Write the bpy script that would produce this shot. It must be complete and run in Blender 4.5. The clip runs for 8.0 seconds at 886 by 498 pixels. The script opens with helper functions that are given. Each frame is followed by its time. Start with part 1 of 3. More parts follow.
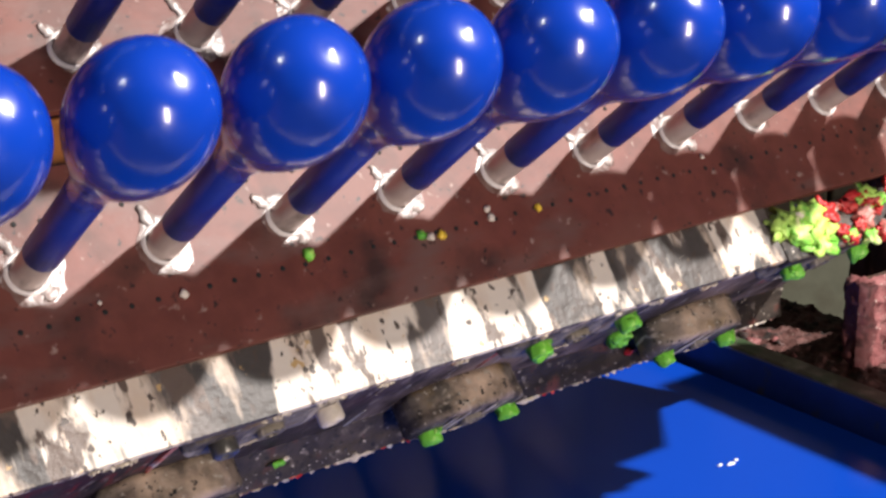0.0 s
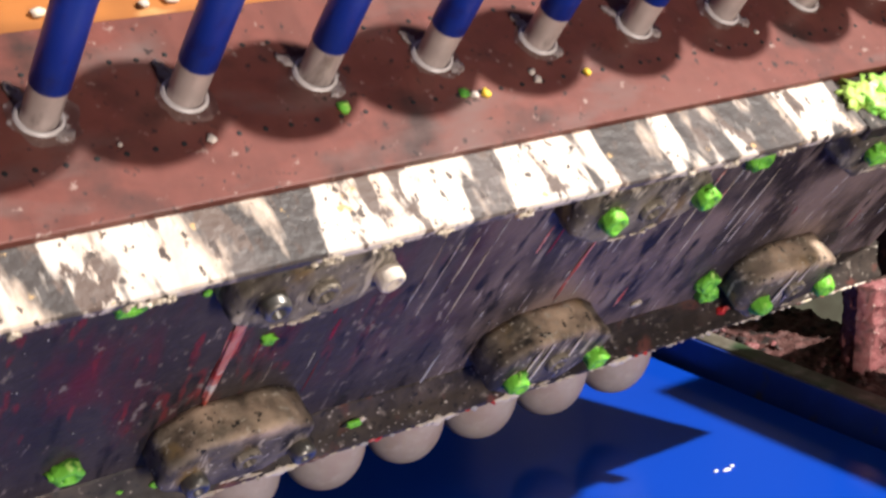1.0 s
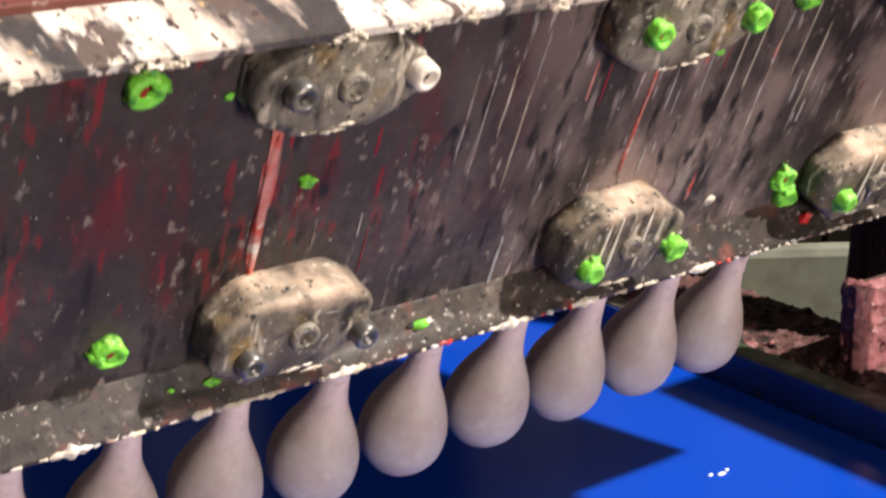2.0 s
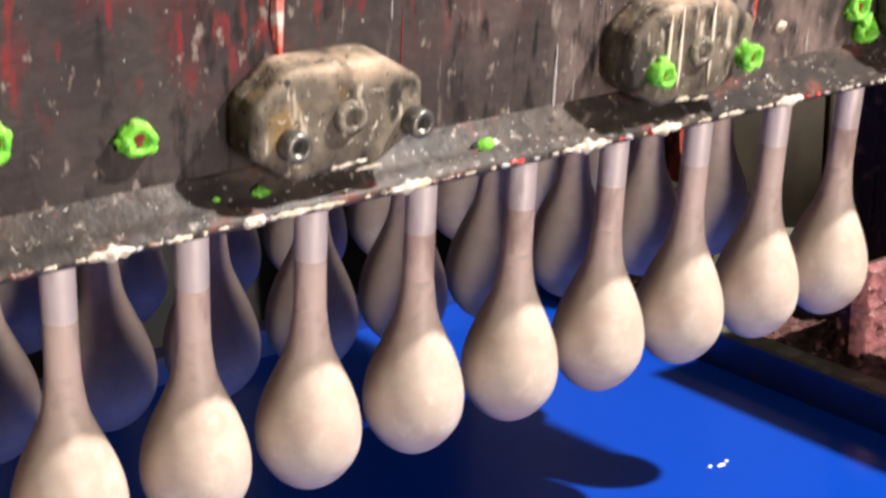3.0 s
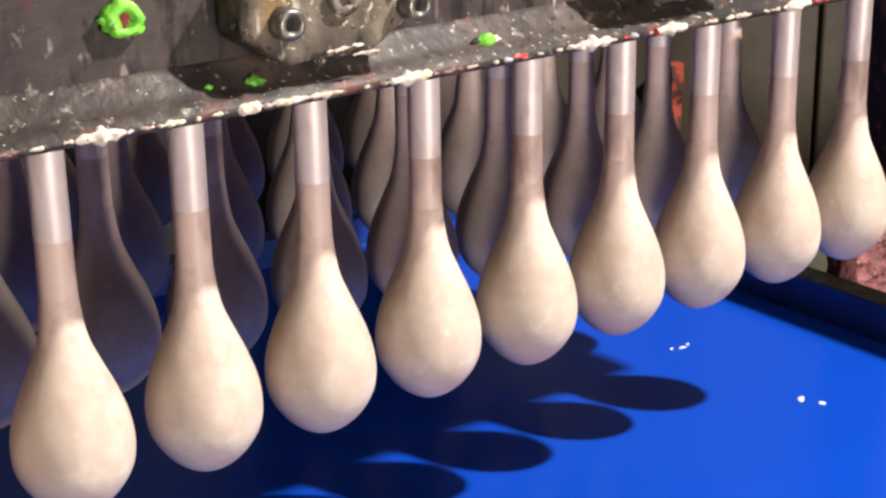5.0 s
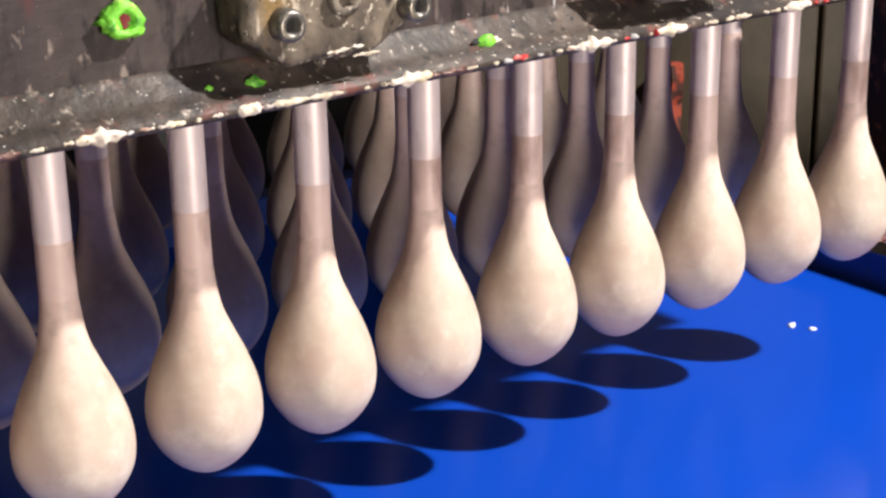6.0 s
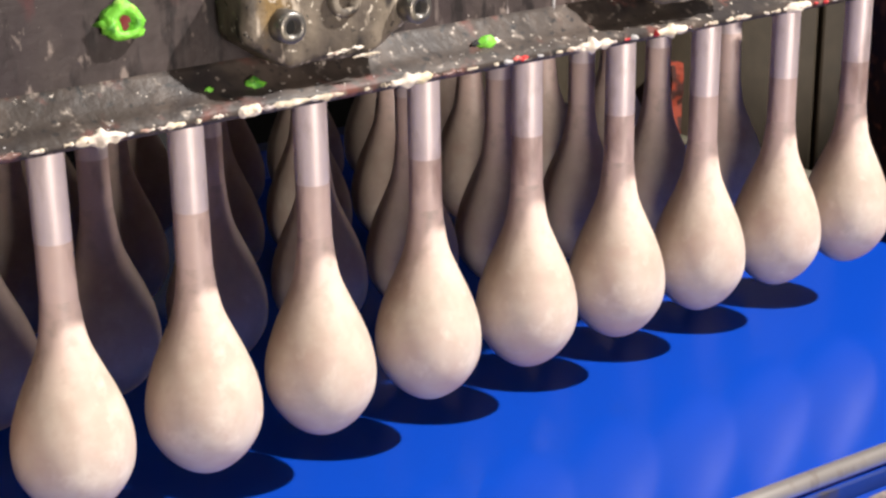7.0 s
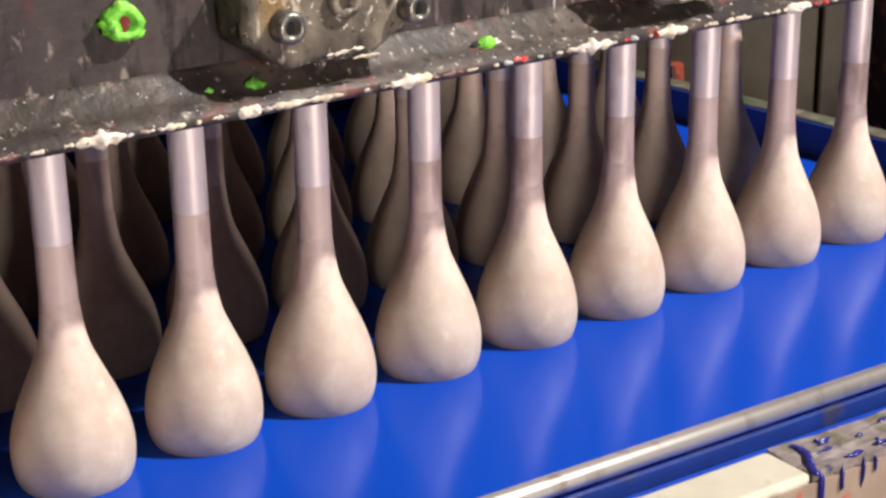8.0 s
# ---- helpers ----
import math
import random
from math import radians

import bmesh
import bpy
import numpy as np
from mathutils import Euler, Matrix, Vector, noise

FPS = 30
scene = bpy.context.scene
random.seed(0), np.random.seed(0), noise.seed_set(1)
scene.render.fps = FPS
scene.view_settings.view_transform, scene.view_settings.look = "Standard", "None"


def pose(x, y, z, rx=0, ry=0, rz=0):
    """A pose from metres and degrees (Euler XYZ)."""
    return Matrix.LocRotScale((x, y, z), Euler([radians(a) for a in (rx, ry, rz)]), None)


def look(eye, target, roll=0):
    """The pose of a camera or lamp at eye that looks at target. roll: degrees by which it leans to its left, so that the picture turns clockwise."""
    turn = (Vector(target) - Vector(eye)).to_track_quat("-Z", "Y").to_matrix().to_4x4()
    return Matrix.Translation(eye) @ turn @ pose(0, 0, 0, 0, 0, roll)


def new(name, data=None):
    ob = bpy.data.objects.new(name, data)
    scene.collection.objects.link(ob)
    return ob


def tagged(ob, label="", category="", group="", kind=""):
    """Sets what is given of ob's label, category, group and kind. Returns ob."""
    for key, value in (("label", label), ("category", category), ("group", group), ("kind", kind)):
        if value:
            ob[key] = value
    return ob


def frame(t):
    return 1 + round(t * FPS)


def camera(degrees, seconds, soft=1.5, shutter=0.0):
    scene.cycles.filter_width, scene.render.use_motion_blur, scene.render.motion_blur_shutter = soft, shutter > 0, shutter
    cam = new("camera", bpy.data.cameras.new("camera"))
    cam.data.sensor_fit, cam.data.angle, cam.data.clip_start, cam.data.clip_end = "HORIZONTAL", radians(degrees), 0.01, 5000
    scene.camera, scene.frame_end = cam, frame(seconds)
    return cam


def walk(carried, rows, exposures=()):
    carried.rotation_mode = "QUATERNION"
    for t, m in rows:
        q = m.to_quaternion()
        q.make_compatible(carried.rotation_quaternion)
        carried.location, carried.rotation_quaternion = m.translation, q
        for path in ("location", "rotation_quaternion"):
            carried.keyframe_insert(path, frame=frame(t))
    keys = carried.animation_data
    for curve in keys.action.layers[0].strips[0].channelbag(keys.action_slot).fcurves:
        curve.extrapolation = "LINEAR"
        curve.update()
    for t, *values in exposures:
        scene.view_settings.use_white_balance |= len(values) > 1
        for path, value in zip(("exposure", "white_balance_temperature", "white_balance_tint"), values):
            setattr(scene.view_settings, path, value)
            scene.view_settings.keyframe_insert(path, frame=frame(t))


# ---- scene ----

# camera: a fixed tripod with a slow tilt
cam = camera(30.66, 8.0, soft=2.6, shutter=0.4)
CAM_AT = (-0.4667, -0.7682, 1.5447)
CAM_ROWS = [
    (0.0, 72.055, 0.887, -36.872), (0.5, 72.162, 0.887, -36.914), (1.0, 72.223, 0.887, -36.934), (1.5, 72.226, 0.887, -36.968), (1.7, 72.227, 0.887, -36.974),
    (2.8, 71.762, 0.887, -37.055), (3.0, 71.624, 0.887, -37.094), (3.5, 71.03, 0.887, -37.302), (4.0, 70.74, 0.887, -37.476), (4.5, 70.722, 0.887, -37.486), (8.0, 70.722, 0.887, -37.486),
]
walk(cam, [(t, pose(*CAM_AT, rx, ry, rz)) for t, rx, ry, rz in CAM_ROWS], [(0, 0.0), (1.0, 0.08), (3.0, 0.12), (4.5, 0.08), (6.0, 0.05), (7.5, -0.1), (8.0, -0.2)])

# world and lamps
world = bpy.data.worlds.new("hall_air")
scene.world = world
world.use_nodes = True
world.node_tree.nodes["Background"].inputs[0].default_value = (0.65, 0.6, 0.58, 1)
world.node_tree.nodes["Background"].inputs[1].default_value = 0.008
scene.view_settings.exposure = 0.0


def lamp(name, kind, at, target, power, size=0.1, size_y=None, colour=(1, 1, 1)):
    data = bpy.data.lights.new(name, kind)
    data.energy, data.color = power, colour
    if kind == "AREA":
        data.shape, data.size, data.size_y = "RECTANGLE", size, size_y or size
    else:
        data.shadow_soft_size = size
    ob = new(name, data)
    ob.matrix_basis = look(at, target)
    return ob


FLOOD = Vector((0.70, -0.70, 1.0)).normalized() * 5.0
flood = lamp("floodlight", "SPOT", Vector((0.2, 0, 1.3)) + FLOOD, (0.2, 0.05, 1.3), 2300, 0.08, colour=(1.0, 0.945, 0.895))
flood.data.spot_size, flood.data.spot_blend = radians(27), 0.3
# Added fill from the front, its source unseen; lifts the necks and web.
lamp("front_fill", "AREA", (-0.05, -4.98, 1.2), (-0.05, 0, 1.2), 205, 0.5, 1.9, (1.0, 0.9, 0.84))
# Two unseen overhead lamps added to lift the shade, set roughly by bulb highlights.
lamp("overhead_fill", "AREA", (2.6, -2.4, 4.4), (0.3, 0, 1.3), 18, 0.12, 1.2, (0.93, 1.0, 0.88))
lamp("overhead_fill", "AREA", (-2.6, -0.4, 4.0), (0, 0, 1.3), 17, 0.12, 0.5, (0.93, 1.0, 0.88))


# materials
def mat(name, colour, rough=0.5, metal=0.0, spots=(), grain=0.15, scale=40, bump=0.15, coat=0.0, stretch=(1, 1, 1), spec=0.5):
    """colour with fine grain; spots: (colour, scale, low, high, stretch[, axis, from, to]) patches laid over it, growing along an axis."""
    m = bpy.data.materials.new(name)
    m.use_nodes = True
    t = m.node_tree
    n, l = t.nodes, t.links
    b = n["Principled BSDF"]
    b.inputs["Roughness"].default_value, b.inputs["Metallic"].default_value = rough, metal
    b.inputs["Coat Weight"].default_value, b.inputs["Coat Roughness"].default_value = coat, 0.05
    b.inputs["Specular IOR Level"].default_value = spec
    co = n.new("ShaderNodeTexCoord")

    def noise_at(sc, st, detail=6):
        mp = n.new("ShaderNodeMapping")
        mp.inputs["Scale"].default_value = st
        l.new(co.outputs["Object"], mp.inputs["Vector"])
        tx = n.new("ShaderNodeTexNoise")
        tx.inputs["Scale"].default_value, tx.inputs["Detail"].default_value = sc, detail
        l.new(mp.outputs["Vector"], tx.inputs["Vector"])
        return tx.outputs["Fac"]

    fine = noise_at(scale, stretch)
    broad = noise_at(scale / 7, stretch, 3)
    mix = n.new("ShaderNodeMath")
    mix.operation = "ADD"
    l.new(fine, mix.inputs[0]), l.new(broad, mix.inputs[1])
    ramp = n.new("ShaderNodeValToRGB")
    ramp.color_ramp.elements[0].position, ramp.color_ramp.elements[1].position = 0.3, 0.7
    ramp.color_ramp.elements[0].color = (*[c * (1 - grain) for c in colour], 1)
    ramp.color_ramp.elements[1].color = (*[min(1, c * (1 + grain)) for c in colour], 1)
    half = n.new("ShaderNodeMath")
    half.operation, half.inputs[1].default_value = "MULTIPLY", 0.5
    l.new(mix.outputs[0], half.inputs[0]), l.new(half.outputs[0], ramp.inputs["Fac"])
    out = ramp.outputs["Color"]
    for col, sc, low, high, st, *zone in spots:
        mask = n.new("ShaderNodeMapRange")
        mask.inputs["From Min"].default_value, mask.inputs["From Max"].default_value = low, high
        l.new(noise_at(sc, st, 8), mask.inputs["Value"])
        mx = n.new("ShaderNodeMixRGB")
        mx.inputs["Color2"].default_value = (*col, 1)
        fac = mask.outputs["Result"]
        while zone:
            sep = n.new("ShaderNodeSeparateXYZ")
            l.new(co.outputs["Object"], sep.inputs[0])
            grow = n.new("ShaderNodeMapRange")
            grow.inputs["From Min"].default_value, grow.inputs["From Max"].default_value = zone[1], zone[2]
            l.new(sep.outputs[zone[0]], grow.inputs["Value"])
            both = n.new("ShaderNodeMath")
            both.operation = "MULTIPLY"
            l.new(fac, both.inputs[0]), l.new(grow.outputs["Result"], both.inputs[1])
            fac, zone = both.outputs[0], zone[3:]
        l.new(fac, mx.inputs["Fac"]), l.new(out, mx.inputs["Color1"])
        out = mx.outputs["Color"]
    l.new(out, b.inputs["Base Color"])
    if bump:
        bp = n.new("ShaderNodeBump")
        bp.inputs["Strength"].default_value, bp.inputs["Distance"].default_value = bump, 0.002
        l.new(fine, bp.inputs["Height"]), l.new(bp.outputs["Normal"], b.inputs["Normal"])
    return m


ONE = (1, 1, 1)
WHITE_PAINT = (0.66, 0.57, 0.49)
LATEX_BLUE = (0.004, 0.056, 0.45)
# Neck end lightened to meet the shade-offset necks; tip tinted pinker.
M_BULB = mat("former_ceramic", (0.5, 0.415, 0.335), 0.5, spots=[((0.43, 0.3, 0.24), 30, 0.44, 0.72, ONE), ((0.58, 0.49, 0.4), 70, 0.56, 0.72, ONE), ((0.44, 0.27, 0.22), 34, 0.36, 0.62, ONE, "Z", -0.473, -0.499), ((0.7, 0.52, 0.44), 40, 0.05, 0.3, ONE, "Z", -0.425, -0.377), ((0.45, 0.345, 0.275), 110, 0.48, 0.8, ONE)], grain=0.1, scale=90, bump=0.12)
M_STEEL = mat("bare_steel", (0.9, 0.76, 0.72), 0.48, 0.3, spots=[((0.6, 0.47, 0.42), 60, 0.56, 0.72, (1, 1, 0.4))], grain=0.08, scale=80, bump=0.05)
# Same ceramic as the bulb; paler colour makes up for light the necks lack.
M_NECK_LIT = mat("lightened_neck_ceramic", (0.74, 0.55, 0.47), 0.45, spots=[((0.42, 0.28, 0.23), 60, 0.52, 0.72, (1, 1, 0.4))], grain=0.12, scale=60)
M_FILM = mat("wet_blue_latex", (0.003, 0.038, 0.36), 0.22, grain=0.06, scale=20, bump=0.03, coat=0.5)
M_FILM_THIN = mat("thin_blue_latex", (0.005, 0.035, 0.34), 0.36, spots=[((0.01, 0.015, 0.16), 60, 0.58, 0.75, ONE)], grain=0.1, scale=50, bump=0.06, spec=0.3)
M_BOARD = mat("brown_board", (0.145, 0.044, 0.033), 0.48, spots=[((0.16, 0.056, 0.042), 12, 0.48, 0.72, ONE), ((0.05, 0.024, 0.02), 20, 0.54, 0.72, ONE), ((0.14, 0.085, 0.075), 34, 0.56, 0.78, (0.4, 1, 1)), ((0.3, 0.2, 0.17), 120, 0.66, 0.74, ONE), ((0.035, 0.02, 0.018), 150, 0.64, 0.7, ONE)], grain=0.3, scale=70, spec=0.3)
# Brown grime towards +X is also lightened to make up for weak light.
M_WEB = mat("stained_dark_steel", (0.05, 0.039, 0.037), 0.5, spots=[((0.03, 0.022, 0.024), 14, 0.46, 0.66, (1, 1, 0.5)), ((0.11, 0.018, 0.022), 30, 0.52, 0.72, (1, 1, 0.35), "X", 0.2, 0.02, "Z", -0.205, -0.16), ((0.17, 0.022, 0.024), 95, 0.58, 0.68, (1, 1, 0.3), "X", 0.16, -0.02, "Z", -0.205, -0.16),
            ((0.21, 0.15, 0.135), 26, 0.42, 0.62, (1, 1, 0.5), "X", 0.04, 0.26), ((0.2, 0.16, 0.145), 90, 0.63, 0.72, (1, 1, 0.2), "X", -0.05, 0.12), ((0.45, 0.39, 0.37), 150, 0.66, 0.72, (1, 1, 0.14), "X", 0.02, 0.2),
            ((0.2, 0.16, 0.14), 130, 0.63, 0.71, (1, 1, 0.6)), ((0.36, 0.31, 0.28), 260, 0.69, 0.74, ONE), ((0.02, 0.016, 0.016), 90, 0.58, 0.68, (1, 1, 0.3))], grain=0.35, scale=120, spec=0.18, bump=0.5)
M_SPLAT = mat("paint_splashed_steel", (0.06, 0.05, 0.046), 0.45, spots=[((0.13, 0.105, 0.096), 30, 0.46, 0.68, (1, 0.25, 1)), (WHITE_PAINT, 22, 0.488, 0.518, (1, 0.28, 1)), ((0.6, 0.47, 0.37), 45, 0.52, 0.66, (1, 0.4, 1)), ((0.12, 0.085, 0.07), 60, 0.58, 0.615, (1, 0.4, 1)), ((0.07, 0.05, 0.042), 150, 0.61, 0.64, (1, 0.7, 1)), ((0.5, 0.32, 0.14), 70, 0.67, 0.7, ONE)], grain=0.25, bump=0.6, scale=130, spec=0.3)
BRACKET_STAINS = [((0.07, 0.055, 0.045), 26, 0.44, 0.62, (1, 1, 0.6)), ((0.03, 0.025, 0.022), 60, 0.53, 0.64, (1, 1, 0.5)), ((0.2, 0.13, 0.055), 34, 0.58, 0.72, ONE), ((0.45, 0.38, 0.3), 120, 0.6, 0.69, (1, 1, 0.3)), ((0.03, 0.026, 0.024), 190, 0.62, 0.68, ONE), ((0.5, 0.44, 0.36), 230, 0.65, 0.7, ONE)]
# Latex stains, plus a tan top band that also carries the light there.
M_BRACKET = mat("stained_bracket_lit_top", (0.16, 0.13, 0.098), 0.6, 0.0, spots=[*BRACKET_STAINS[:3], ((0.58, 0.42, 0.3), 30, 0.34, 0.6, ONE, "Z", -0.192, -0.18), *BRACKET_STAINS[3:]], grain=0.45, scale=110, bump=0.8, spec=0.25)
M_BRACKET_UPPER = mat("grey_stained_bracket", (0.22, 0.185, 0.145), 0.6, 0.0, spots=BRACKET_STAINS, grain=0.45, scale=110, bump=0.8, spec=0.25)
# Black put in for the shade inside holes and sockets; also on one lump.
M_DARK = mat("flat_black", (0.01, 0.01, 0.01), 0.8, grain=0.1)
M_GREEN = mat("green_latex_residue", (0.2, 0.62, 0.05), 0.5, spots=[((0.04, 0.22, 0.02), 110, 0.48, 0.64, ONE), ((0.45, 0.75, 0.15), 150, 0.56, 0.68, ONE)], bump=0.8, scale=220)
M_WHITE = mat("dried_white_latex", WHITE_PAINT, 0.6, spots=[((0.6, 0.5, 0.3), 60, 0.5, 0.7, ONE)], bump=0.5, scale=200)
M_YELLOW = mat("yellow_latex_crumb", (0.75, 0.5, 0.04), 0.5)
M_RED = mat("red_latex_residue", (0.5, 0.02, 0.02), 0.45, spots=[((0.7, 0.3, 0.25), 80, 0.55, 0.7, ONE)], bump=0.5, scale=200)
M_LIQUID = mat("blue_liquid_latex", LATEX_BLUE, 0.16, grain=0.03, scale=9, bump=0.03, spec=0.18)
M_TANK = mat("blue_stained_steel", (0.007, 0.03, 0.19), 0.4, spots=[((0.05, 0.045, 0.05), 25, 0.6, 0.7, ONE)], grain=0.3)
M_CHROME = mat("worn_steel_bar", (0.86, 0.78, 0.74), 0.36, 0.9, spots=[((0.5, 0.38, 0.32), 60, 0.56, 0.74, (0.12, 1, 1))], grain=0.2, scale=90, stretch=(1, 1, 0.1))
M_BEAM_FACE = mat("brown_stained_paint", (0.26, 0.19, 0.145), 0.6, spots=[((0.14, 0.13, 0.07), 30, 0.48, 0.66, ONE), ((0.4, 0.1, 0.07), 60, 0.64, 0.7, ONE)], grain=0.3)
M_BEAM_END = mat("pinkish_grey_crusted_steel", (0.2, 0.16, 0.155), 0.5, spots=[((0.32, 0.27, 0.265), 60, 0.52, 0.68, ONE), ((0.12, 0.11, 0.06), 35, 0.52, 0.64, ONE), ((0.03, 0.02, 0.12), 70, 0.64, 0.69, ONE)], grain=0.3, bump=0.7, scale=150)
M_CRUST = mat("red_crust", (0.26, 0.085, 0.085), 0.7, spots=[((0.32, 0.14, 0.135), 90, 0.48, 0.64, ONE), ((0.09, 0.03, 0.028), 45, 0.54, 0.64, ONE), ((0.55, 0.4, 0.36), 160, 0.63, 0.7, ONE)], bump=1.0, scale=160)
M_CRUST_DARK = mat("brown_crust", (0.1, 0.04, 0.034), 0.7, spots=[((0.2, 0.085, 0.075), 90, 0.5, 0.66, ONE), ((0.02, 0.012, 0.01), 45, 0.5, 0.6, ONE), ((0.36, 0.26, 0.22), 170, 0.66, 0.72, ONE)], bump=1.0, scale=160)
M_TAN = mat("stained_post", (0.085, 0.066, 0.042), 0.6, spots=[((0.04, 0.03, 0.02), 12, 0.5, 0.7, (1, 1, 0.3))], grain=0.3)
M_RUST = mat("dark_rust", (0.07, 0.035, 0.025), 0.8, spots=[((0.3, 0.12, 0.06), 50, 0.58, 0.7, ONE)], bump=1.0, scale=150)
M_BEIGE = mat("beige_latex", (0.5, 0.42, 0.32), 0.6, spots=[((0.7, 0.62, 0.54), 80, 0.5, 0.65, ONE), ((0.3, 0.18, 0.14), 100, 0.58, 0.68, ONE)], bump=0.6, scale=220)
M_LIP = mat("grimy_steel", (0.045, 0.035, 0.03), 0.5, 0.0, spots=[((0.09, 0.068, 0.056), 34, 0.48, 0.68, ONE), ((0.025, 0.02, 0.02), 26, 0.5, 0.66, ONE), ((0.13, 0.05, 0.04), 48, 0.58, 0.7, ONE), ((0.2, 0.165, 0.14), 110, 0.6, 0.69, ONE), ((0.02, 0.018, 0.018), 170, 0.6, 0.67, ONE), ((0.5, 0.44, 0.38), 220, 0.66, 0.71, ONE)], grain=0.35, scale=90, bump=0.7, spec=0.3)
M_WOOD = mat("orange_brown_wood", (0.38, 0.135, 0.03), 0.4, spots=[((0.22, 0.07, 0.02), 18, 0.5, 0.7, (0.2, 1, 1)), ((0.6, 0.32, 0.12), 60, 0.6, 0.7, (0.3, 1, 1))], grain=0.3, stretch=(0.15, 1, 1))
M_SLEEVE = mat("dull_steel_sleeve", (0.6, 0.5, 0.46), 0.38, 0.3, spots=[((0.25, 0.2, 0.18), 80, 0.52, 0.7, (1, 1, 0.4))], grain=0.2, scale=70)
M_RING = mat("pale_latex_bead", (0.7, 0.63, 0.6), 0.35, grain=0.1, scale=120)
M_SKIN = mat("dried_latex_skin", (0.36, 0.3, 0.28), 0.35, spots=[((0.2, 0.12, 0.1), 110, 0.48, 0.62, ONE), ((0.56, 0.5, 0.47), 140, 0.6, 0.68, ONE)], grain=0.2, scale=150, bump=0.4)
M_SMEAR = mat("latex_smear", (0.16, 0.09, 0.075), 0.3, spots=[((0.1, 0.042, 0.032), 90, 0.44, 0.58, ONE), ((0.42, 0.36, 0.34), 130, 0.57, 0.66, ONE)], grain=0.2, scale=150, bump=0.3)
M_RAG = mat("dull_orange_red_rag", (0.3, 0.045, 0.02), 0.7, spots=[((0.06, 0.02, 0.015), 50, 0.48, 0.6, ONE)], bump=0.8, scale=160)
M_GREY = mat("grey_latex", (0.42, 0.4, 0.4), 0.5, grain=0.2)
M_BOLT = mat("dark_bolt_steel", (0.14, 0.13, 0.12), 0.35, 0.6, spots=[((0.3, 0.26, 0.2), 120, 0.5, 0.65, ONE)], grain=0.3, scale=150)
M_RED_DRIP = mat("dark_red_latex", (0.26, 0.012, 0.02), 0.4, grain=0.3)
M_PINK = mat("pink_red_latex", (0.5, 0.2, 0.17), 0.45, spots=[((0.5, 0.05, 0.03), 60, 0.45, 0.6, ONE), ((0.6, 0.55, 0.5), 80, 0.58, 0.68, ONE)])
M_LIME = mat("lime_latex", (0.5, 0.74, 0.14), 0.5, spots=[((0.16, 0.52, 0.05), 60, 0.46, 0.62, ONE), ((0.8, 0.74, 0.4), 50, 0.58, 0.68, ONE)], bump=0.6, scale=150)
M_RIM = mat("grimy_rim", (0.13, 0.115, 0.085), 0.5, 0.2, spots=[((0.3, 0.27, 0.22), 30, 0.5, 0.65, ONE), ((0.05, 0.09, 0.04), 20, 0.56, 0.7, ONE)], grain=0.3)
M_CREAM = mat("cream_paint_dirty", (0.55, 0.5, 0.4), 0.5, spots=[((0.2, 0.17, 0.15), 35, 0.55, 0.7, ONE), ((0.03, 0.03, 0.2), 24, 0.62, 0.68, ONE)], grain=0.15)
M_GUTTER = mat("wet_blue_gutter", (0.006, 0.05, 0.4), 0.2, grain=0.2)
M_DRIP = mat("dark_blue_drip", (0.012, 0.012, 0.16), 0.3, grain=0.2)
M_FOAM = mat("white_foam", (0.85, 0.88, 0.92), 0.4, grain=0.05)
M_PALE = mat("pale_green_steel", (0.2, 0.2, 0.145), 0.6, spots=[((0.12, 0.1, 0.07), 14, 0.5, 0.7, ONE)], grain=0.2)
# Near-black colour in place of the unlit space beyond the tank.
M_BACKING = mat("near_black_backing", (0.012, 0.011, 0.011), 0.7, spots=[((0.03, 0.024, 0.02), 20, 0.5, 0.7, ONE)], grain=0.3)
M_FLOOR = mat("hall_concrete", (0.16, 0.15, 0.14), 0.8, grain=0.2, scale=10)
M_WALL = mat("hall_plaster", (0.13, 0.125, 0.12), 0.85, grain=0.15, scale=8)


# mesh helpers
def part(name, bm, material, parent=None, label="", m=None):
    me = bpy.data.meshes.new(name)
    bm.to_mesh(me)
    bm.free()
    me.materials.append(material)
    ob = new(name, me)
    if parent:
        ob.parent = parent
    if m is not None:
        ob.matrix_basis = m
    if label:
        tagged(ob, label)
    return ob


def box(x0, x1, y0, y1, z0, z1, bevel=0.0, bm=None):
    bm = bm or bmesh.new()
    made = bmesh.ops.create_cube(bm, size=1, matrix=Matrix.Translation(((x0 + x1) / 2, (y0 + y1) / 2, (z0 + z1) / 2)) @ Matrix.Diagonal((x1 - x0, y1 - y0, z1 - z0, 1)))
    if bevel:
        edges = list({e for v in made["verts"] for e in v.link_edges})
        bmesh.ops.bevel(bm, geom=edges, offset=bevel, segments=2, affect="EDGES", profile=0.5)
    return bm


